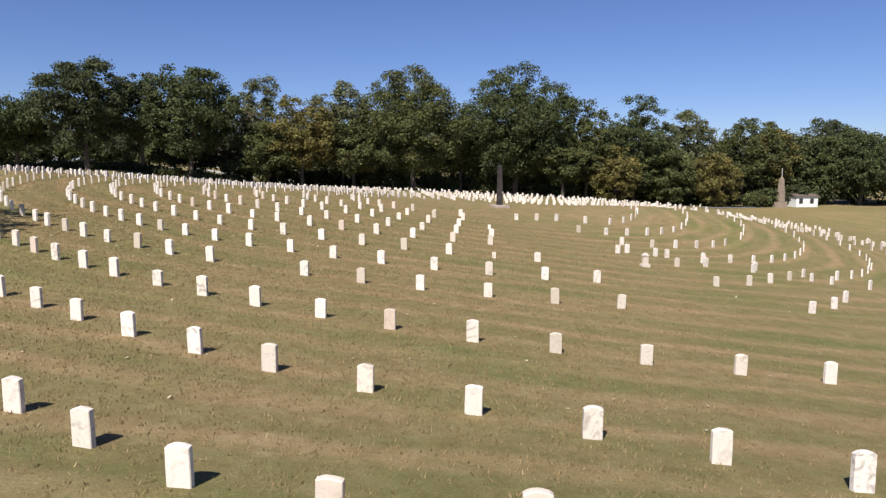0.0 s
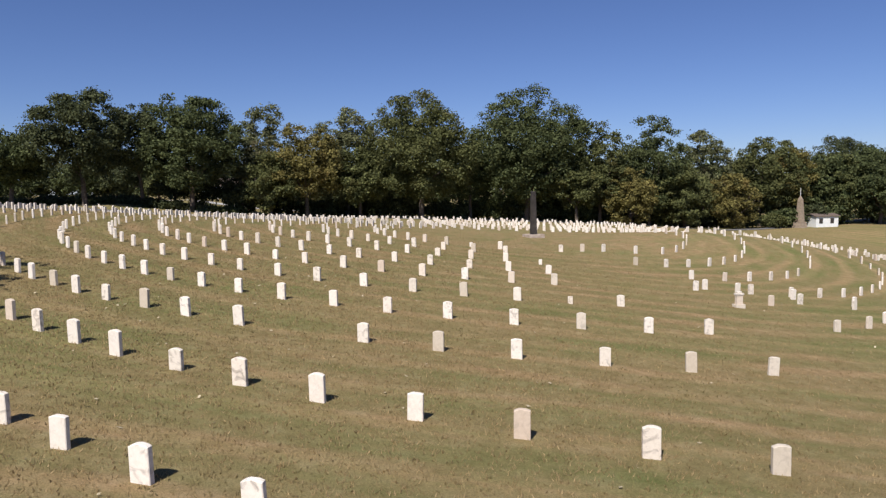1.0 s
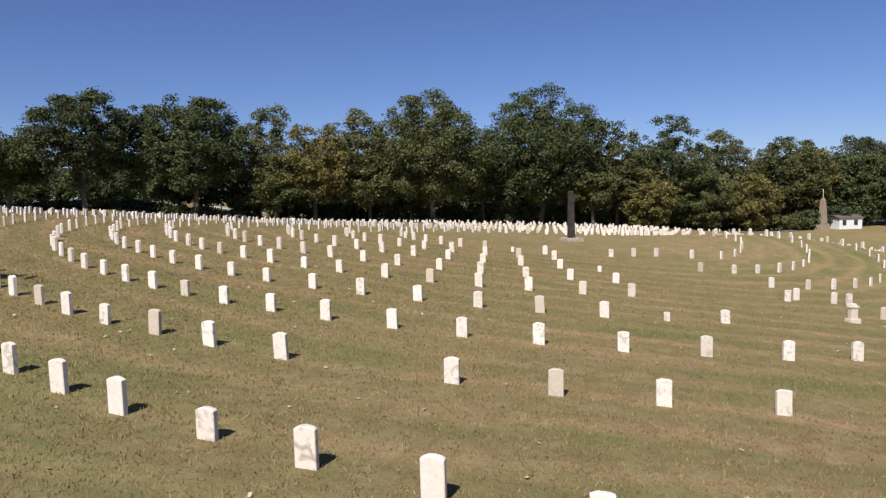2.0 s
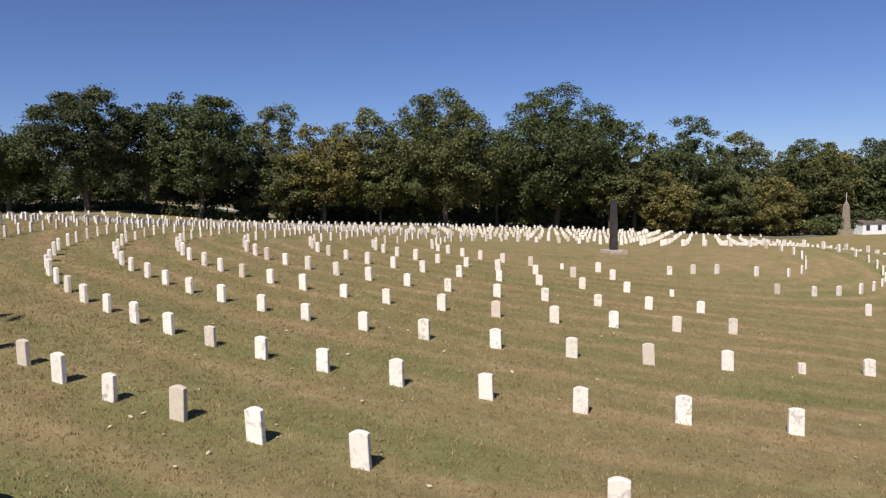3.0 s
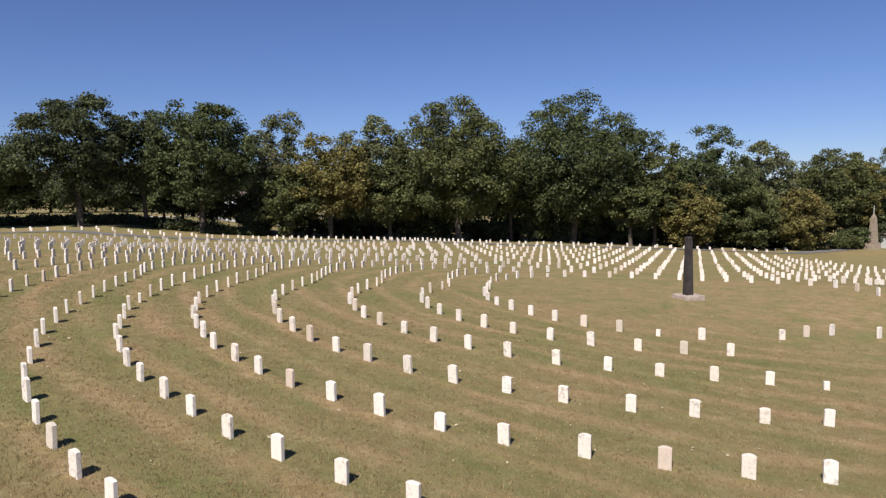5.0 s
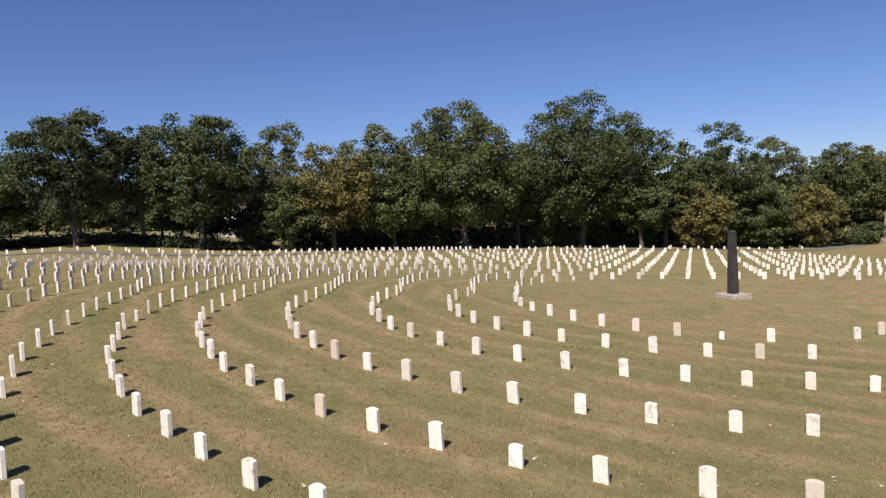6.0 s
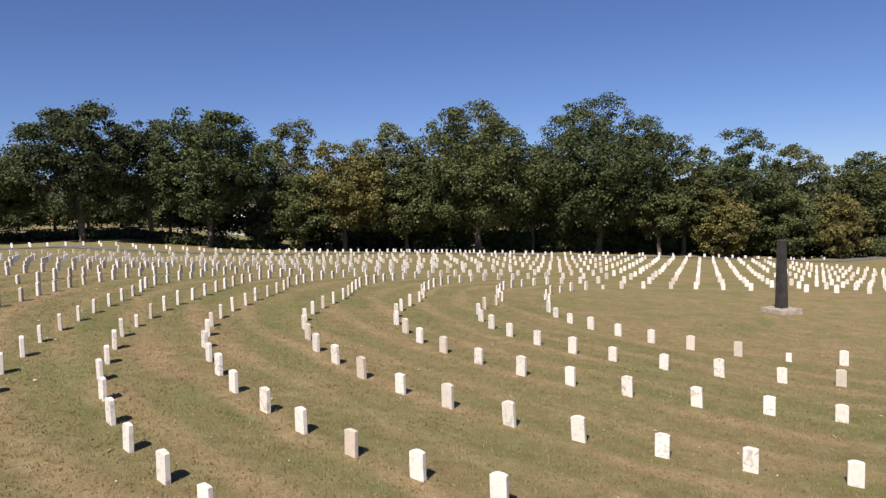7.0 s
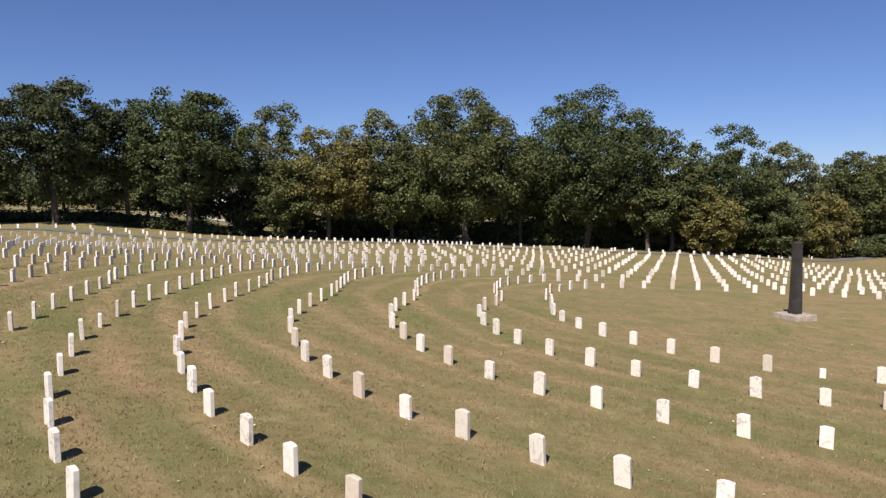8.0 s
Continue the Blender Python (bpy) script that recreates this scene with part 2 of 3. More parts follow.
# ---- headstones in rings ----
def headstone_mesh(name, wide, tall, thick, rise, worn, seed):
    """An upright marble slab with a gently curved top and softened edges."""
    rng = random.Random(seed)
    bm = bmesh.new()
    steps = 8
    top = [(wide * (k / steps - 0.5), tall - rise * (2 * k / steps - 1) ** 2) for k in range(steps + 1)]
    outline = [(-wide / 2, -0.15)] + [(-wide / 2, (tall - rise) * 0.5)] + top + [(wide / 2, (tall - rise) * 0.5)] + [(wide / 2, -0.15)]
    outline = [(x + rng.uniform(-worn, worn), z + rng.uniform(-worn, worn)) for x, z in outline]
    c = 0.010
    def ring(y, inset):
        return [bm.verts.new((x - inset * (1 if x > 0.01 else -1 if x < -0.01 else 0), y, z - inset * (1 if z > tall * 0.6 else 0))) for x, z in outline]
    rings = [ring(-thick / 2, c), ring(-thick / 2 + c, 0), ring(thick / 2 - c, 0), ring(thick / 2, c)]
    count = len(outline)
    for a, b in zip(rings, rings[1:]):
        for j in range(count):
            bm.faces.new((a[j], b[j], b[(j + 1) % count], a[(j + 1) % count]))
    bm.faces.new(rings[0])
    bm.faces.new(rings[-1][::-1])
    bmesh.ops.recalc_face_normals(bm, faces=bm.faces)
    data = bpy.data.meshes.new(name)
    bm.to_mesh(data)
    bm.free()
    data.materials.append(MARBLE)
    return data


# the rings that the camera passes: the radius behind the obelisk, and how the radius runs in front of it,
# in powers of 30 degrees from the bearing 245
RINGS = (
    (11.8, 13.39, -2.18, -1.31, 0.44, 0.18),
    (15.8, 16.92, -4.07, -1.01, 2.47, 0.81),
    (20, 20.88, -4.11, -0.94, 3.09, 1.1),
    (24.1, 25.27, -3.81, -2.35, 1.99, 0.89),
    (28.3, 29.19, -2.98, -3.19, 0.83, 0.59),
    (32.2, 33, -1.29, -3.4, 0.12, 0.43),
    (36.3, 36.71, 0.5, -3.76, -0.37, 0.49),
    (40.2, 40.15, 1.71, -2.77, -0.74, 0.17),
    (44.5, 43.12, 4.85, 0.15, -1.25, -0.46),
    (48.5, 46.34, 5.62, 2.07, 0.43, 0),
    (52.2, 49.13, 7.01, 4.31, 1.19, 0),
)
# one stone's bearing in each ring and how the steps to the next ones grow
STEPS = (
    (246.36, 7.074, 0.3863, 0.03093),
    (245.15, 5.48, 0.2776, 0.02207),
    (244.41, 4.337, 0.1451, 0.01125),
    (244.2, 3.616, 0.0853, 0.00666),
    (243.85, 3.126, 0.0568, 0.00395),
    (243.49, 2.838, 0.0368, 0.00257),
    (243.74, 2.31, 0.0251, 0.00393),
    (243.62, 2.09, 0.023, 0.00232),
    (246.14, 1.913, 0.0304, -0.00013),
    (251.98, 1.804, 0.0617, -0.00466),
    (259.43, 1.825, 0, 0),
)
# between which bearings the steps of each ring grow so
FRONT = ((211, 290), (201, 272), (204, 272), (214, 272), (214, 286), (213, 292), (222, 300), (238, 296), (246, 277), (251, 272), (258, 264))
# the mown walk that parts the eight inner rings: the last stone before it and the first one after
GAP = ((254.5, 273.5), (264.5, 286.6), (265.0, 289.1), (265.5, 285.0), (266.5, 283.0), (270.0, 282.0), (274.0, 284.8), (273.5, 286.7))
# plain rings further out on the far side: radius and step
OUTER = [(57.0 + 4.02 * n, 1.9 - 0.065 * n) for n in range(8)]
COLUMN = radians(70.7)


def lane_line(x):
    """How far back the lane runs behind the circle."""
    if x > 5:
        return 122.6 + 0.022 * x + 19.6 * (math.sqrt(1 + ((x - 5) / 24.6) ** 2) - 1)
    return 122.6 + 0.022 * x + 10.0 * math.exp(-(((x + 20.6) / 14.2) ** 2)) - 0.2 * max(-45 - x, 0)


def ring_radius(k, bearing):
    inner = min(k, len(RINGS) - 1)
    back, *swell = RINGS[inner]
    last = FRONT[inner][1]
    s = (min(max(bearing, 186), last) - 245) / 30
    front = sum(c * s**p for p, c in enumerate(swell))
    if k > inner:
        front += 3.2 * (k - inner)
        back = OUTER[k - len(RINGS)][0]
    away = min(max((186 - bearing) / 74, (bearing - last) / 26, 0), 1)
    return front + (back - front) * away * away * (3 - 2 * away)


def ring_bearings(k):
    """Bearings of one ring's stones: even steps, but in straight columns on the far side."""
    found = []
    if k < len(RINGS):
        known, step, grow, more = STEPS[k]
        first, last = FRONT[k]
        walk_from, walk_to = GAP[k] if k < len(GAP) else (400, 400)
        a, n = known, 0
        while a < min(walk_from, 396):
            found.append(a)
            n += 1
            a = known + step * n + grow * n**2 + more * n**3 if a < last else a + math.degrees(1.9 / ring_radius(k, a))
        a = walk_to
        while a < 396:
            found.append(a)
            a += math.degrees((1.75 + 0.15 * k) / ring_radius(k, a))
        a, n = known, 0
        while a > 112:
            if n:
                found.append(a)
            n -= 1
            a = known + step * n + grow * n**2 + more * n**3 if a > first else a - math.degrees(1.66 / ring_radius(k, a))
    else:
        step, a = OUTER[k - len(RINGS)][1], 260.0
        while a > 112:
            found.append(a)
            a -= step
    radius = ring_radius(k, 75)
    for n in range(-40, 40):
        u = (2.47 + 1.675 * n) / radius
        if abs(u) < 0.8:
            a = math.degrees(COLUMN + math.asin(u))
            if 38 <= a < 112:
                found.append(a)
    return found


def place_headstones():
    rng = random.Random(7)
    kinds = [headstone_mesh("headstone", 0.285, 0.54, 0.10, 0.040, 0.002, 1), headstone_mesh("headstone", 0.275, 0.52, 0.095, 0.032, 0.003, 2),
             headstone_mesh("headstone", 0.29, 0.56, 0.10, 0.043, 0.002, 3), headstone_mesh("headstone", 0.27, 0.50, 0.09, 0.026, 0.004, 4)]
    low = headstone_mesh("headstone", 0.18, 0.32, 0.11, 0.01, 0.004, 5)
    spots = []
    for k in range(len(RINGS) + len(OUTER)):
        for a in ring_bearings(k):
            r = ring_radius(k, a) + rng.uniform(-0.05, 0.05)
            t = radians(a) + rng.uniform(-0.06, 0.06) / r
            x, y = CENTRE[0] + r * math.cos(t), CENTRE[1] + r * math.sin(t)
            if y > lane_line(x) - 3.4 or y < 3 or (k > 10 and 205 < a < 330) or (k > 13 and not 100 < a < 200):
                continue
            if k == 7 and abs(a - 255.2) < 1.3 or (rng.random() < 0.012 and not 205 < a < 300):
                continue
            small = (k == 0 and abs(a - 246.3) < 3) or (k == 2 and abs(a - 263.8) < 2.3) or (k == 5 and abs(a - 265.8) < 1.7) or (rng.random() < 0.006 and k < 7)
            spots.append((x, y, math.degrees(t) - 90, small, k == 5 and abs(a - 282.0) < 1.6))
    # straight rows beyond the lane
    for row in range(3):
        x = -97.0 + row * 0.7
        while x < 55:
            y = lane_line(x) + 3.2 + 2.6 * row + rng.uniform(-0.1, 0.1)
            if rng.random() > 0.1 and row < 2 + (-40 < x < -4):
                spots.append((x, y, 180 + rng.uniform(-4, 4), False, False))
            x += 2.2 if x < -4 else 2.75
    spots.sort(key=lambda s: math.hypot(s[0] + 4, s[1] - 34))
    verts, faces = [], []
    single = 0
    for x, y, face, small, tall_one in spots:
        lean = (rng.gauss(0, 0.9), rng.gauss(0, 0.9), rng.gauss(0, 2.0))
        sink = rng.uniform(0.0, 0.05) + (rng.random() < 0.06) * 0.08
        m = Matrix.Translation(on_ground(x, y, sink)) @ pose(0, 0, 0, lean[0], lean[1], face + lean[2])
        data = low if small else rng.choice(kinds)
        if tall_one:
            build_pedestal_stone(Matrix.Translation(on_ground(x, y)) @ pose(0, 0, 0, 0, 0, face))
        elif single < 300:
            ob = new("headstone", data)
            ob.matrix_world = m
            label = "low square white marble marker block set in the lawn" if small else "upright white marble headstone with curved top in the lawn"
            tagged(ob, label, "headstone", "headstones in rings")
            single += 1
        else:
            base = len(verts)
            verts.extend((m @ v.co)[:] for v in data.vertices)
            faces.extend([base + i for i in p.vertices] for p in data.polygons)
    data = bpy.data.meshes.new("headstone_rows")
    data.from_pydata(verts, [], faces)
    data.materials.append(MARBLE_FAR)
    tagged(new("headstone_rows", data), "many distant white marble headstones in curved rows", "headstones", kind="stuff")


def build_pedestal_stone(m):
    thing = new("pedestal_headstone")
    thing.matrix_world = m
    thing.scale = (0.72, 0.72, 0.85)
    bm = bmesh.new()
    box(bm, (0.62, 0.42, 0.24), pose(0, 0, 0.05), 0.015)
    part("base", bm, MARBLE, thing)
    bm = bmesh.new()
    box(bm, (0.40, 0.24, 0.46), pose(0, 0, 0.40), 0.02)
    part("shaft", bm, MARBLE, thing)
    bm = bmesh.new()
    box(bm, (0.48, 0.32, 0.10), pose(0, 0, 0.68), 0.02)
    box(bm, (0.30, 0.18, 0.09), pose(0, 0, 0.775), 0.03)
    part("cap", bm, MARBLE, thing)
    tagged(thing, "white marble pedestal headstone on a stepped base", "headstone")


place_headstones()

# ---- obelisk ----
def frustum(bm, low, high, z0, z1, m=Matrix()):
    """A four-sided tapered block."""
    a = [bm.verts.new(m @ Vector((x * low / 2, y * low / 2, z0))) for x, y in ((-1, -1), (1, -1), (1, 1), (-1, 1))]
    b = [bm.verts.new(m @ Vector((x * high / 2, y * high / 2, z1))) for x, y in ((-1, -1), (1, -1), (1, 1), (-1, 1))]
    for j in range(4):
        bm.faces.new((a[j], a[(j + 1) % 4], b[(j + 1) % 4], b[j]))
    bm.faces.new(a[::-1])
    bm.faces.new(b)


def build_obelisk():
    thing = new("obelisk")
    thing.matrix_world = Matrix.Translation(on_ground(*CENTRE)) @ pose(0, 0, 0, 0, 0, 20)
    bm = bmesh.new()
    box(bm, (1.36, 1.36, 0.62), pose(0, 0, -0.05), 0.03)
    part("plinth", bm, PLINTH, thing, "pale weathered stone plinth")
    bm = bmesh.new()
    frustum(bm, 0.46, 0.33, 0.25, 3.66)
    bmesh.ops.bevel(bm, geom=list(bm.edges), offset=0.02, segments=2, affect="EDGES")
    part("shaft", bm, DARK_STONE, thing)
    bm = bmesh.new()
    frustum(bm, 0.33, 0.23, 3.66, 3.74)
    part("cap", bm, DARK_STONE, thing)
    tagged(thing, "tall dark tapered obelisk on a pale square plinth", "obelisk")


def build_monument():
    """The far pinkish obelisk at the foot of the slope."""
    thing = new("stone_monument")
    thing.matrix_world = Matrix.Translation(on_ground(73.6, 158.6)) @ pose(0, 0, 0, 0, 0, 25)
    thing.scale = (0.8, 0.8, 0.86)
    bm = bmesh.new()
    frustum(bm, 2.9, 2.2, -0.5, 1.5)
    part("base", bm, TAN_STONE, thing)
    bm = bmesh.new()
    frustum(bm, 1.7, 1.05, 1.5, 7.2)
    bmesh.ops.bevel(bm, geom=list(bm.edges), offset=0.06, segments=2, affect="EDGES")
    part("shaft", bm, TAN_STONE, thing)
    bm = bmesh.new()
    frustum(bm, 1.05, 0.10, 7.2, 8.2)
    part("cap", bm, TAN_STONE, thing)
    bm = bmesh.new()
    tube(bm, [Vector((0, 0, 8.1)), Vector((0, 0, 10.2))], [0.07, 0.05])
    part("spike", bm, WHITE_PAINT, thing, "pale thin pole")
    tagged(thing, "tapered pinkish tan stone monument beside the trees", "monument")


def build_shed(x, y, turn, size, roof, label):
    thing = new("shed")
    thing.matrix_world = Matrix.Translation(on_ground(x, y)) @ pose(0, 0, 0, 0, 0, turn)
    w, d, h = size
    bm = bmesh.new()
    box(bm, (w, d, h + 0.6), pose(0, 0, h / 2 - 0.3), 0.02)
    part("wall", bm, WHITE_PAINT, thing)
    bm = bmesh.new()
    prof = [(-d / 2 - 0.3, h - 0.02), (0, h + roof), (d / 2 + 0.3, h - 0.02), (d / 2 + 0.3, h - 0.16), (0, h + roof - 0.16), (-d / 2 - 0.3, h - 0.16)]
    a = [bm.verts.new((-w / 2 - 0.3, p, z)) for p, z in prof]
    b = [bm.verts.new((w / 2 + 0.3, p, z)) for p, z in prof]
    for j in range(6):
        bm.faces.new((a[j], a[(j + 1) % 6], b[(j + 1) % 6], b[j]))
    bm.faces.new(a[::-1])
    bm.faces.new(b)
    bmesh.ops.recalc_face_normals(bm, faces=bm.faces)
    part("roof", bm, ROOF, thing, "dull brown shingle roof")
    for k in (-0.28, 0.22):
        bm = bmesh.new()
        box(bm, (0.9, 0.06, 1.1), pose(k * w, -d / 2 - 0.02, h * 0.55), 0.01)
        part("window", bm, DARK_STONE, thing, "dark window")
    tagged(thing, label, "building")


def ribbon(name, line, wide, lift, mat, label, category):
    """A lane that lies on the ground along a line of points."""
    left, right = [], []
    for k, (x, y) in enumerate(line):
        (x0, y0), (x1, y1) = line[max(k - 1, 0)], line[min(k + 1, len(line) - 1)]
        n = Vector((-(y1 - y0), x1 - x0)).normalized() * wide / 2
        left.append((x + n.x, y + n.y))
        right.append((x - n.x, y - n.y))
    rows = []
    bm = bmesh.new()
    for (lx, ly), (rx, ry) in zip(left, right):
        row = []
        for f in (0, 0.25, 0.5, 0.75, 1):
            x, y = lx + (rx - lx) * f, ly + (ry - ly) * f
            row.append(bm.verts.new((x, y, float(height(x, y)) + lift + 0.05 * (1 - (2 * f - 1) ** 2))))
        rows.append(row)
    for a, b in zip(rows, rows[1:]):
        for j in range(4):
            bm.faces.new((a[j], a[j + 1], b[j + 1], b[j]))
    bmesh.ops.recalc_face_normals(bm, faces=bm.faces)
    tagged(mesh_object(name, bm, mat), label, category, kind="structure")


build_obelisk()
build_monument()
ribbon("road", [(x, lane_line(x)) for x in np.linspace(-106, 114, 130)], 3.1, 0.06, ASPHALT, "narrow grey asphalt lane behind the rings of headstones", "road")
ribbon("road_behind", [(x, 170.8 + 0.136 * (x + 59)) for x in np.linspace(-180, -22, 60)], 6.0, 0.10, CONCRETE, "pale concrete road beyond the trees", "road")
build_shed(79.6, 161.0, 12, (5.6, 3.4, 2.5), 0.5, "small white building with a brown roof beyond the monument")
build_shed(-61.8, 196.7, 8, (11.0, 6.0, 4.0), 2.0, "white house with a brown roof behind the trees")

# ---- trees ----
def leaf_cards(rng, centres, radii, count, size):
    """Small four-cornered leaves on the upper and outer sides of round boughs."""
    share = radii**2 / np.sum(radii**2)
    pick = rng.choice(len(centres), count, p=share)
    way = rng.normal(size=(count, 3)) + (0, 0, 0.75)
    way /= np.linalg.norm(way, axis=1, keepdims=True)
    ragged = 1.0 + 0.28 * rng.normal(size=count) * (rng.random(count) < 0.35)
    spot = centres[pick] + way * (radii[pick] * (0.2 + 0.8 * rng.random(count) ** 0.5) * ragged)[:, None] * (1, 1, 0.74)
    face = way * 0.75 + (0, 0, 0.35) + rng.normal(size=spot.shape) * 0.55
    face /= np.linalg.norm(face, axis=1, keepdims=True)
    a = np.cross(face, rng.normal(size=spot.shape))
    a /= np.linalg.norm(a, axis=1, keepdims=True)
    b = np.cross(face, a)
    s = (size * rng.uniform(0.5, 1.35, count))[:, None]
    return np.stack([spot - a * s, spot - b * s * 0.6, spot + a * s, spot + b * s * 0.6], 1).reshape(-1, 3)


def crown_boughs(rng, tall, wide, clear, full):
    """Centres and radii of the boughs: big and small masses of leaves that make an uneven dome."""
    mid, half, reach = clear + (tall - clear) * 0.46, (tall - clear) * 0.57, wide * 0.61
    count = int(full * (105 + 0.85 * wide * wide))
    way = rng.normal(size=(count, 3))
    way /= np.linalg.norm(way, axis=1, keepdims=True)
    lobes = rng.normal(size=(11, 3))
    lobes /= np.linalg.norm(lobes, axis=1, keepdims=True)
    swell = 0.82 + 0.20 * np.max(way @ lobes.T, axis=1) ** 4
    deep = 1 - 0.66 * rng.random(count) ** 1.7
    radii = (0.62 + 0.058 * wide) * rng.uniform(0.5, 1.35, count)
    spot = way * (swell * deep)[:, None] * (reach, reach, half)
    # the dome is fuller above than below
    spot[:, :2] *= np.where(spot[:, 2:] > 0, 1.0, 0.97)
    spot[:, 2] = np.where(spot[:, 2] < 0, spot[:, 2] * 0.86, spot[:, 2] - radii * 0.35) + mid
    return spot, radii


def build_tree(x, y, tall, wide, clear, leaves, full, per, seed, label, name="tree", lift=0.0):
    rng = np.random.default_rng(seed)
    thing = new(name)
    thing.matrix_world = Matrix.Translation(on_ground(x, y, 0.1) + Vector((0, 0, lift)))
    bm = bmesh.new()
    girth = 0.16 + wide * 0.019
    lean = Vector((rng.normal() * 0.25, rng.normal() * 0.25, 0))
    fork = Vector((0, 0, clear + (tall - clear) * 0.18)) + lean
    tube(bm, [Vector((0, 0, -0.3)), Vector((0, 0, 0.5)), fork * 0.5, fork], [girth * 1.7, girth * 1.12, girth * 0.9, girth * 0.75], 10)
    part("trunk", bm, BARK, thing, "", True)
    spot, size = crown_boughs(rng, tall, wide, clear, full)
    for k in rng.choice(len(spot), 9 if name == "tree" else 0, replace=False):
        end = Vector(spot[k])
        start = fork * rng.uniform(0.6, 1.0)
        bend = start.lerp(end, 0.5) + Vector(rng.normal(size=3) * 0.05 * wide) + Vector((0, 0, 0.05 * tall))
        r = girth * rng.uniform(0.22, 0.45)
        bm = bmesh.new()
        tube(bm, [start, start.lerp(bend, 0.6), bend, end], [r, r * 0.75, r * 0.5, r * 0.12], 6)
        part("limb", bm, BARK, thing, "", True)
    crown = new("crown", arrays_mesh("crown", leaf_cards(rng, spot, size, int(1.4 * full * per * (wide * wide + 20)), 0.235 if per > 45 else 0.34), 4, LEAVES[leaves]))
    crown.parent = thing
    return tagged(thing, label, "tree" if name == "tree" else "bush")


OAK, MIXED, TURN = "large dark green broadleaf tree with a rounded crown", "green broadleaf tree in the wood's edge", "broadleaf tree with yellowing autumn leaves in the wood's edge"
# x, y, height, width, clear stem, leaves, fullness, leaves to a clump, label
WOOD = (
    (-68.0, 127.8, 20.9, 15.1, 4.4, "dark", 1, 112, OAK),
    (-61.0, 135.5, 20.0, 10.5, 4.4, "dark", 0.85, 112, OAK),
    (-81.8, 128.6, 13.9, 12.9, 4.4, "oak", 1, 112, OAK),
    (-51.4, 134.7, 21.5, 16.5, 4.4, "oak", 1, 112, OAK),
    (-40.9, 146.3, 22.3, 11.0, 3.3, "grey", 0.95, 110, MIXED),
    (-31.1, 140.7, 18.1, 12.8, 3.3, "yellow", 0.9, 105, TURN),
    (-24.7, 151.3, 23.3, 13.9, 3.3, "grey", 0.95, 110, MIXED),
    (-8.9, 144.9, 24.8, 20.1, 4.0, "olive", 1, 105, MIXED),
    (12.7, 150.2, 26.8, 22.0, 4.4, "oak", 1, 112, OAK),
    (28.3, 151.6, 20.6, 11.0, 3.3, "olive", 0.9, 105, MIXED),
    (39.8, 155.7, 23.4, 12.9, 3.3, "oak", 0.95, 105, MIXED),
    (53.4, 161.9, 21.2, 12.0, 3.3, "grey", 0.9, 110, MIXED),
    (67.8, 165.2, 20.7, 13.9, 3.3, "olive", 0.9, 105, MIXED),
    (74.6, 168.3, 18.7, 11.0, 3.3, "yellow", 0.8, 105, TURN),
    (103.0, 195.9, 22.3, 18.2, 4.4, "dark", 0.9, 112, OAK),
    (96.1, 167.0, 17.0, 13.4, 2.4, "oak", 0.9, 105, MIXED),
    (108.4, 169.3, 15.3, 12.4, 1.9, "olive", 0.9, 105, MIXED),
    (88.3, 172.5, 16.5, 13.4, 1.9, "olive", 0.9, 105, MIXED),
    (-37.4, 137.7, 12.9, 8.6, 1.0, "olive", 0.9, 105, MIXED),
    (-21.0, 143.7, 14.2, 10.0, 3.1, "olive", 0.9, 105, MIXED),
    (22.8, 147.6, 13.9, 9.1, 3.3, "olive", 0.9, 105, MIXED),
    (34.2, 148.9, 12.0, 9.1, 0.6, "yellow", 0.9, 105, TURN),
    (46.4, 152.1, 13.3, 10.0, 0.6, "olive", 0.9, 105, MIXED),
    (57.3, 155.3, 12.5, 10.0, 0.5, "yellow", 0.85, 105, TURN),
    (1.1, 150.9, 15.9, 9.6, 4.8, "oak", 0.9, 105, MIXED),
    (82.0, 172.5, 13.0, 10.5, 0.8, "oak", 0.9, 105, MIXED),
)
for n, row in enumerate(WOOD):
    build_tree(*row[:8], 100 + n, row[8])
# the tree beside the path whose shade falls on the lawn
build_tree(-25.3, 18.3, 13.5, 10.0, 3.0, "oak", 1.0, 60, 77, OAK)
# lower growth along the edge of the wood
edge = random.Random(21)
for n in range(34):
    bx = -45.5 + 3.88 * n + edge.uniform(-1.2, 1.2)
    by = 151.5 + 0.02 * bx + 0.11 * max(bx, 0) + edge.uniform(-1.5, 3.5)
    build_tree(bx, by, edge.uniform(3.0, 6.5), edge.uniform(4.5, 7.5), 0.2, edge.choice(("dark", "oak", "olive", "dark")), 0.8, 60, 300 + n, "dense dark green bush under the trees", "bush")
for n in range(35):
    bx = -230 + 10.0 * n + edge.uniform(-2.5, 2.5)
    build_tree(bx, (176.5 if bx > -38 else 222) + edge.uniform(-4, 8), edge.uniform(11, 14) + (5 if bx > -10 else 0), edge.uniform(13, 17), 0.5, edge.choice(("dark", "oak")), 0.95, 44, 400 + n, MIXED)


for bx, by, tall, wide, leaves in ((-57.3, 141.2, 7.2, 7.7, "dark"), (-54.6, 146, 8.6, 8.1, "oak"), (-47.0, 144.3, 8.6, 7.7, "dark"),
                                   (-43.6, 140.5, 5.8, 6.7, "dark"), (-93.5, 129.8, 11.5, 10.5, "oak"), (-64.7, 151.5, 5.8, 6.7, "olive")):
    build_tree(bx, by, tall, wide, 1.6, leaves, 0.8, 60, int(500 - bx), "dense dark green understorey bush behind the oaks", "bush")


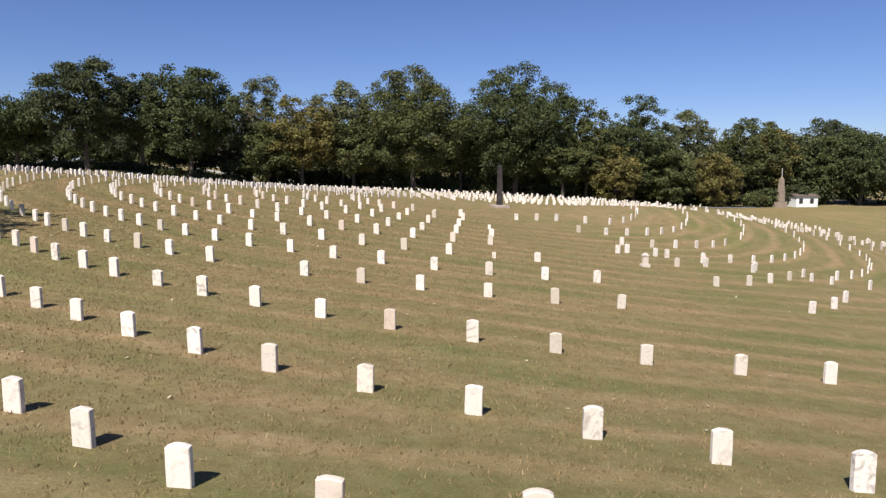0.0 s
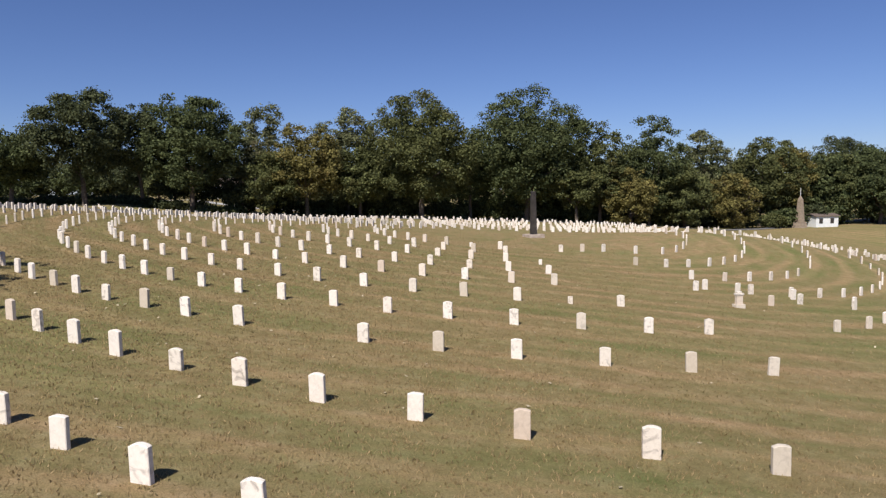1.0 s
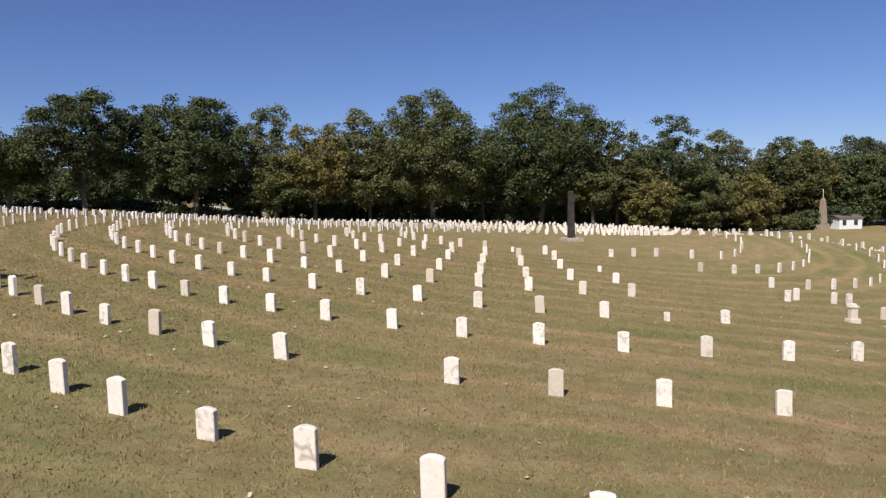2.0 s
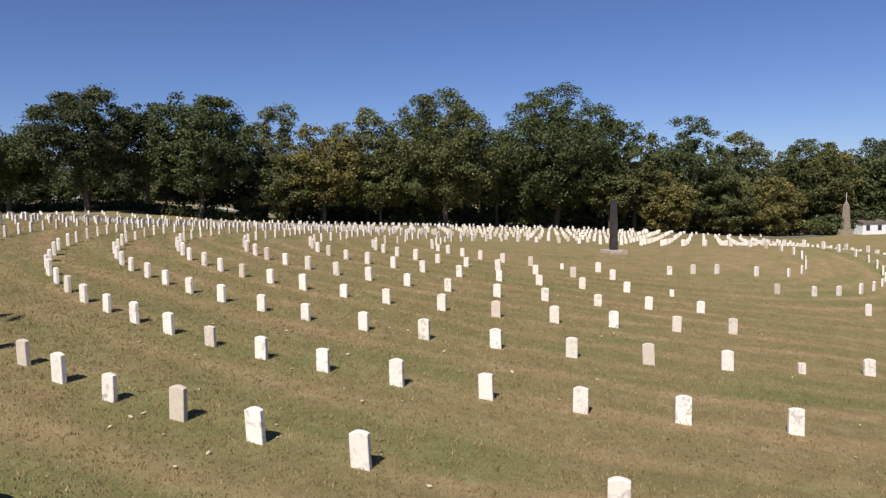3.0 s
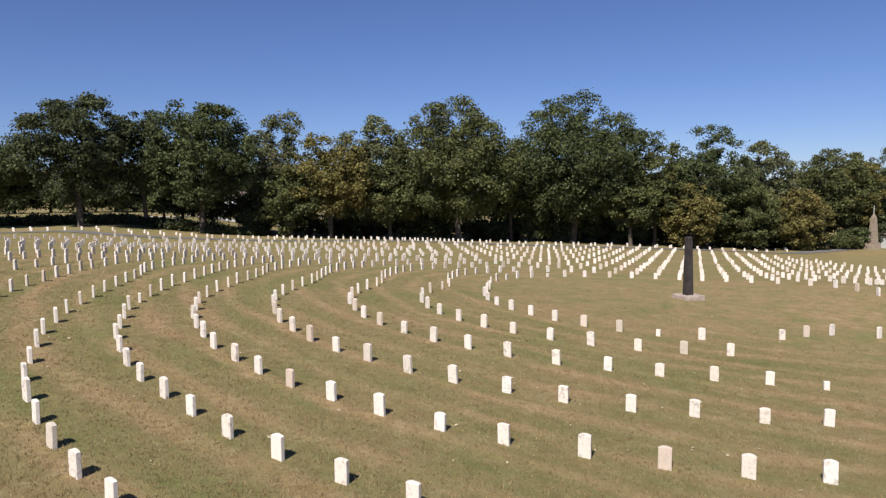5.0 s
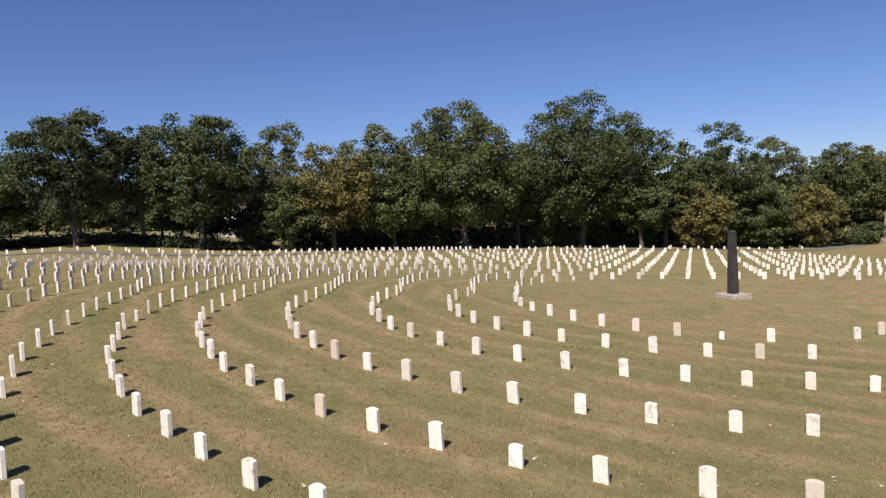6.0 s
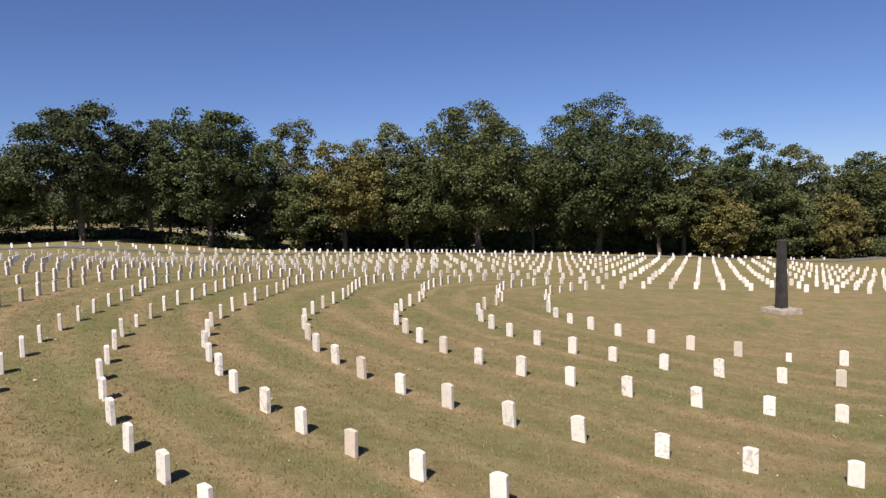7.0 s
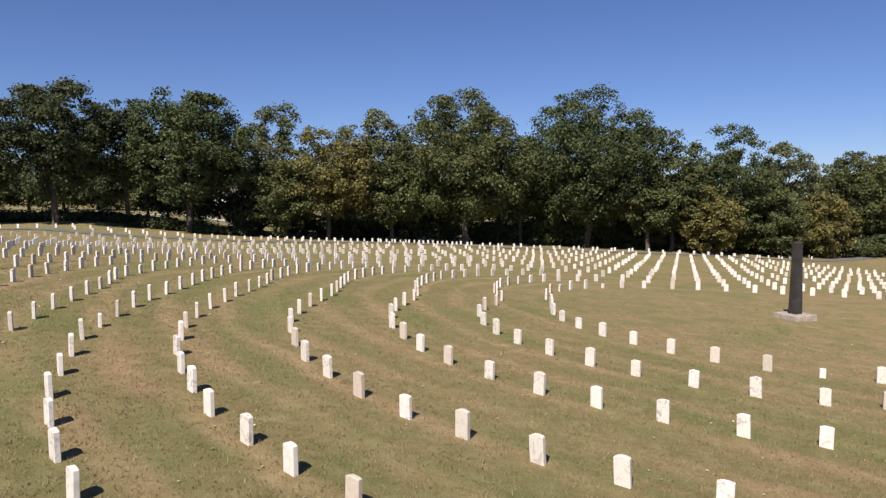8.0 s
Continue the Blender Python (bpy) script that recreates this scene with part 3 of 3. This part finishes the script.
# low bushes added as a dark strip for the trees' shade behind the oaks
for n in range(19):
    bx = -108 + 3.5 * n + edge.uniform(-0.6, 0.6)
    build_tree(bx, 137.4 + 0.02 * bx + edge.uniform(-1, 1.5), edge.uniform(1.3, 1.9), edge.uniform(4.2, 5.2), 0.05, edge.choice(("dark", "dark", "oak")), 0.8, 50, 600 + n, "low dark green bush added in place of the shade band behind the oaks", "bush")


# ---- grass and litter ----
def build_grass():
    rng = np.random.default_rng(5)
    n = 110000
    d = 4 + 40 * rng.random(n) ** 1.15
    along = rng.random(n)
    x = -7.0 * along * 2 + rng.uniform(-1, 1, n) * (3 + d * 0.62)
    y = 28.0 * along + d
    z = height(x, y)
    blades = []
    for k in range(3):
        a = rng.uniform(0, 2 * math.pi, n)
        w, h = rng.uniform(0.006, 0.014, n), rng.uniform(0.025, 0.065, n)
        jx, jy = x + rng.normal(0, 0.03, n), y + rng.normal(0, 0.03, n)
        tip = np.stack([jx + rng.normal(0, 0.03, n), jy + rng.normal(0, 0.03, n), z + h], 1)
        blades.append(np.stack([np.stack([jx - np.cos(a) * w, jy - np.sin(a) * w, z - 0.01], 1), np.stack([jx + np.cos(a) * w, jy + np.sin(a) * w, z - 0.01], 1), tip], 1))
    verts = np.concatenate(blades, 0).reshape(-1, 3)
    tagged(new("grass", arrays_mesh("grass", verts, 3, BLADES)), "short dry grass blades on the mown lawn", "grass", kind="stuff")


def build_litter():
    rng = np.random.default_rng(9)
    n = 420
    along, d = rng.random(n), 5 + 36 * rng.random(n)
    x = -14.0 * along + rng.uniform(-1, 1, n) * (3 + d * 0.6)
    y = 28.0 * along + d
    z = height(x, y) + 0.035
    a, s = rng.uniform(0, 6.28, n), rng.uniform(0.02, 0.055, n)
    c = np.stack([x, y, z], 1)
    u = np.stack([np.cos(a), np.sin(a), rng.normal(0, 0.3, n)], 1) * s[:, None]
    v = np.stack([-np.sin(a), np.cos(a), rng.normal(0, 0.3, n)], 1) * s[:, None] * 0.7
    verts = np.stack([c - u, c - v, c + u, c + v], 1).reshape(-1, 3)
    tagged(new("fallen_leaves", arrays_mesh("fallen_leaves", verts, 4, DRY_LEAF)), "pale fallen leaves scattered on the lawn", "leaves", kind="stuff")


build_grass()
build_litter()
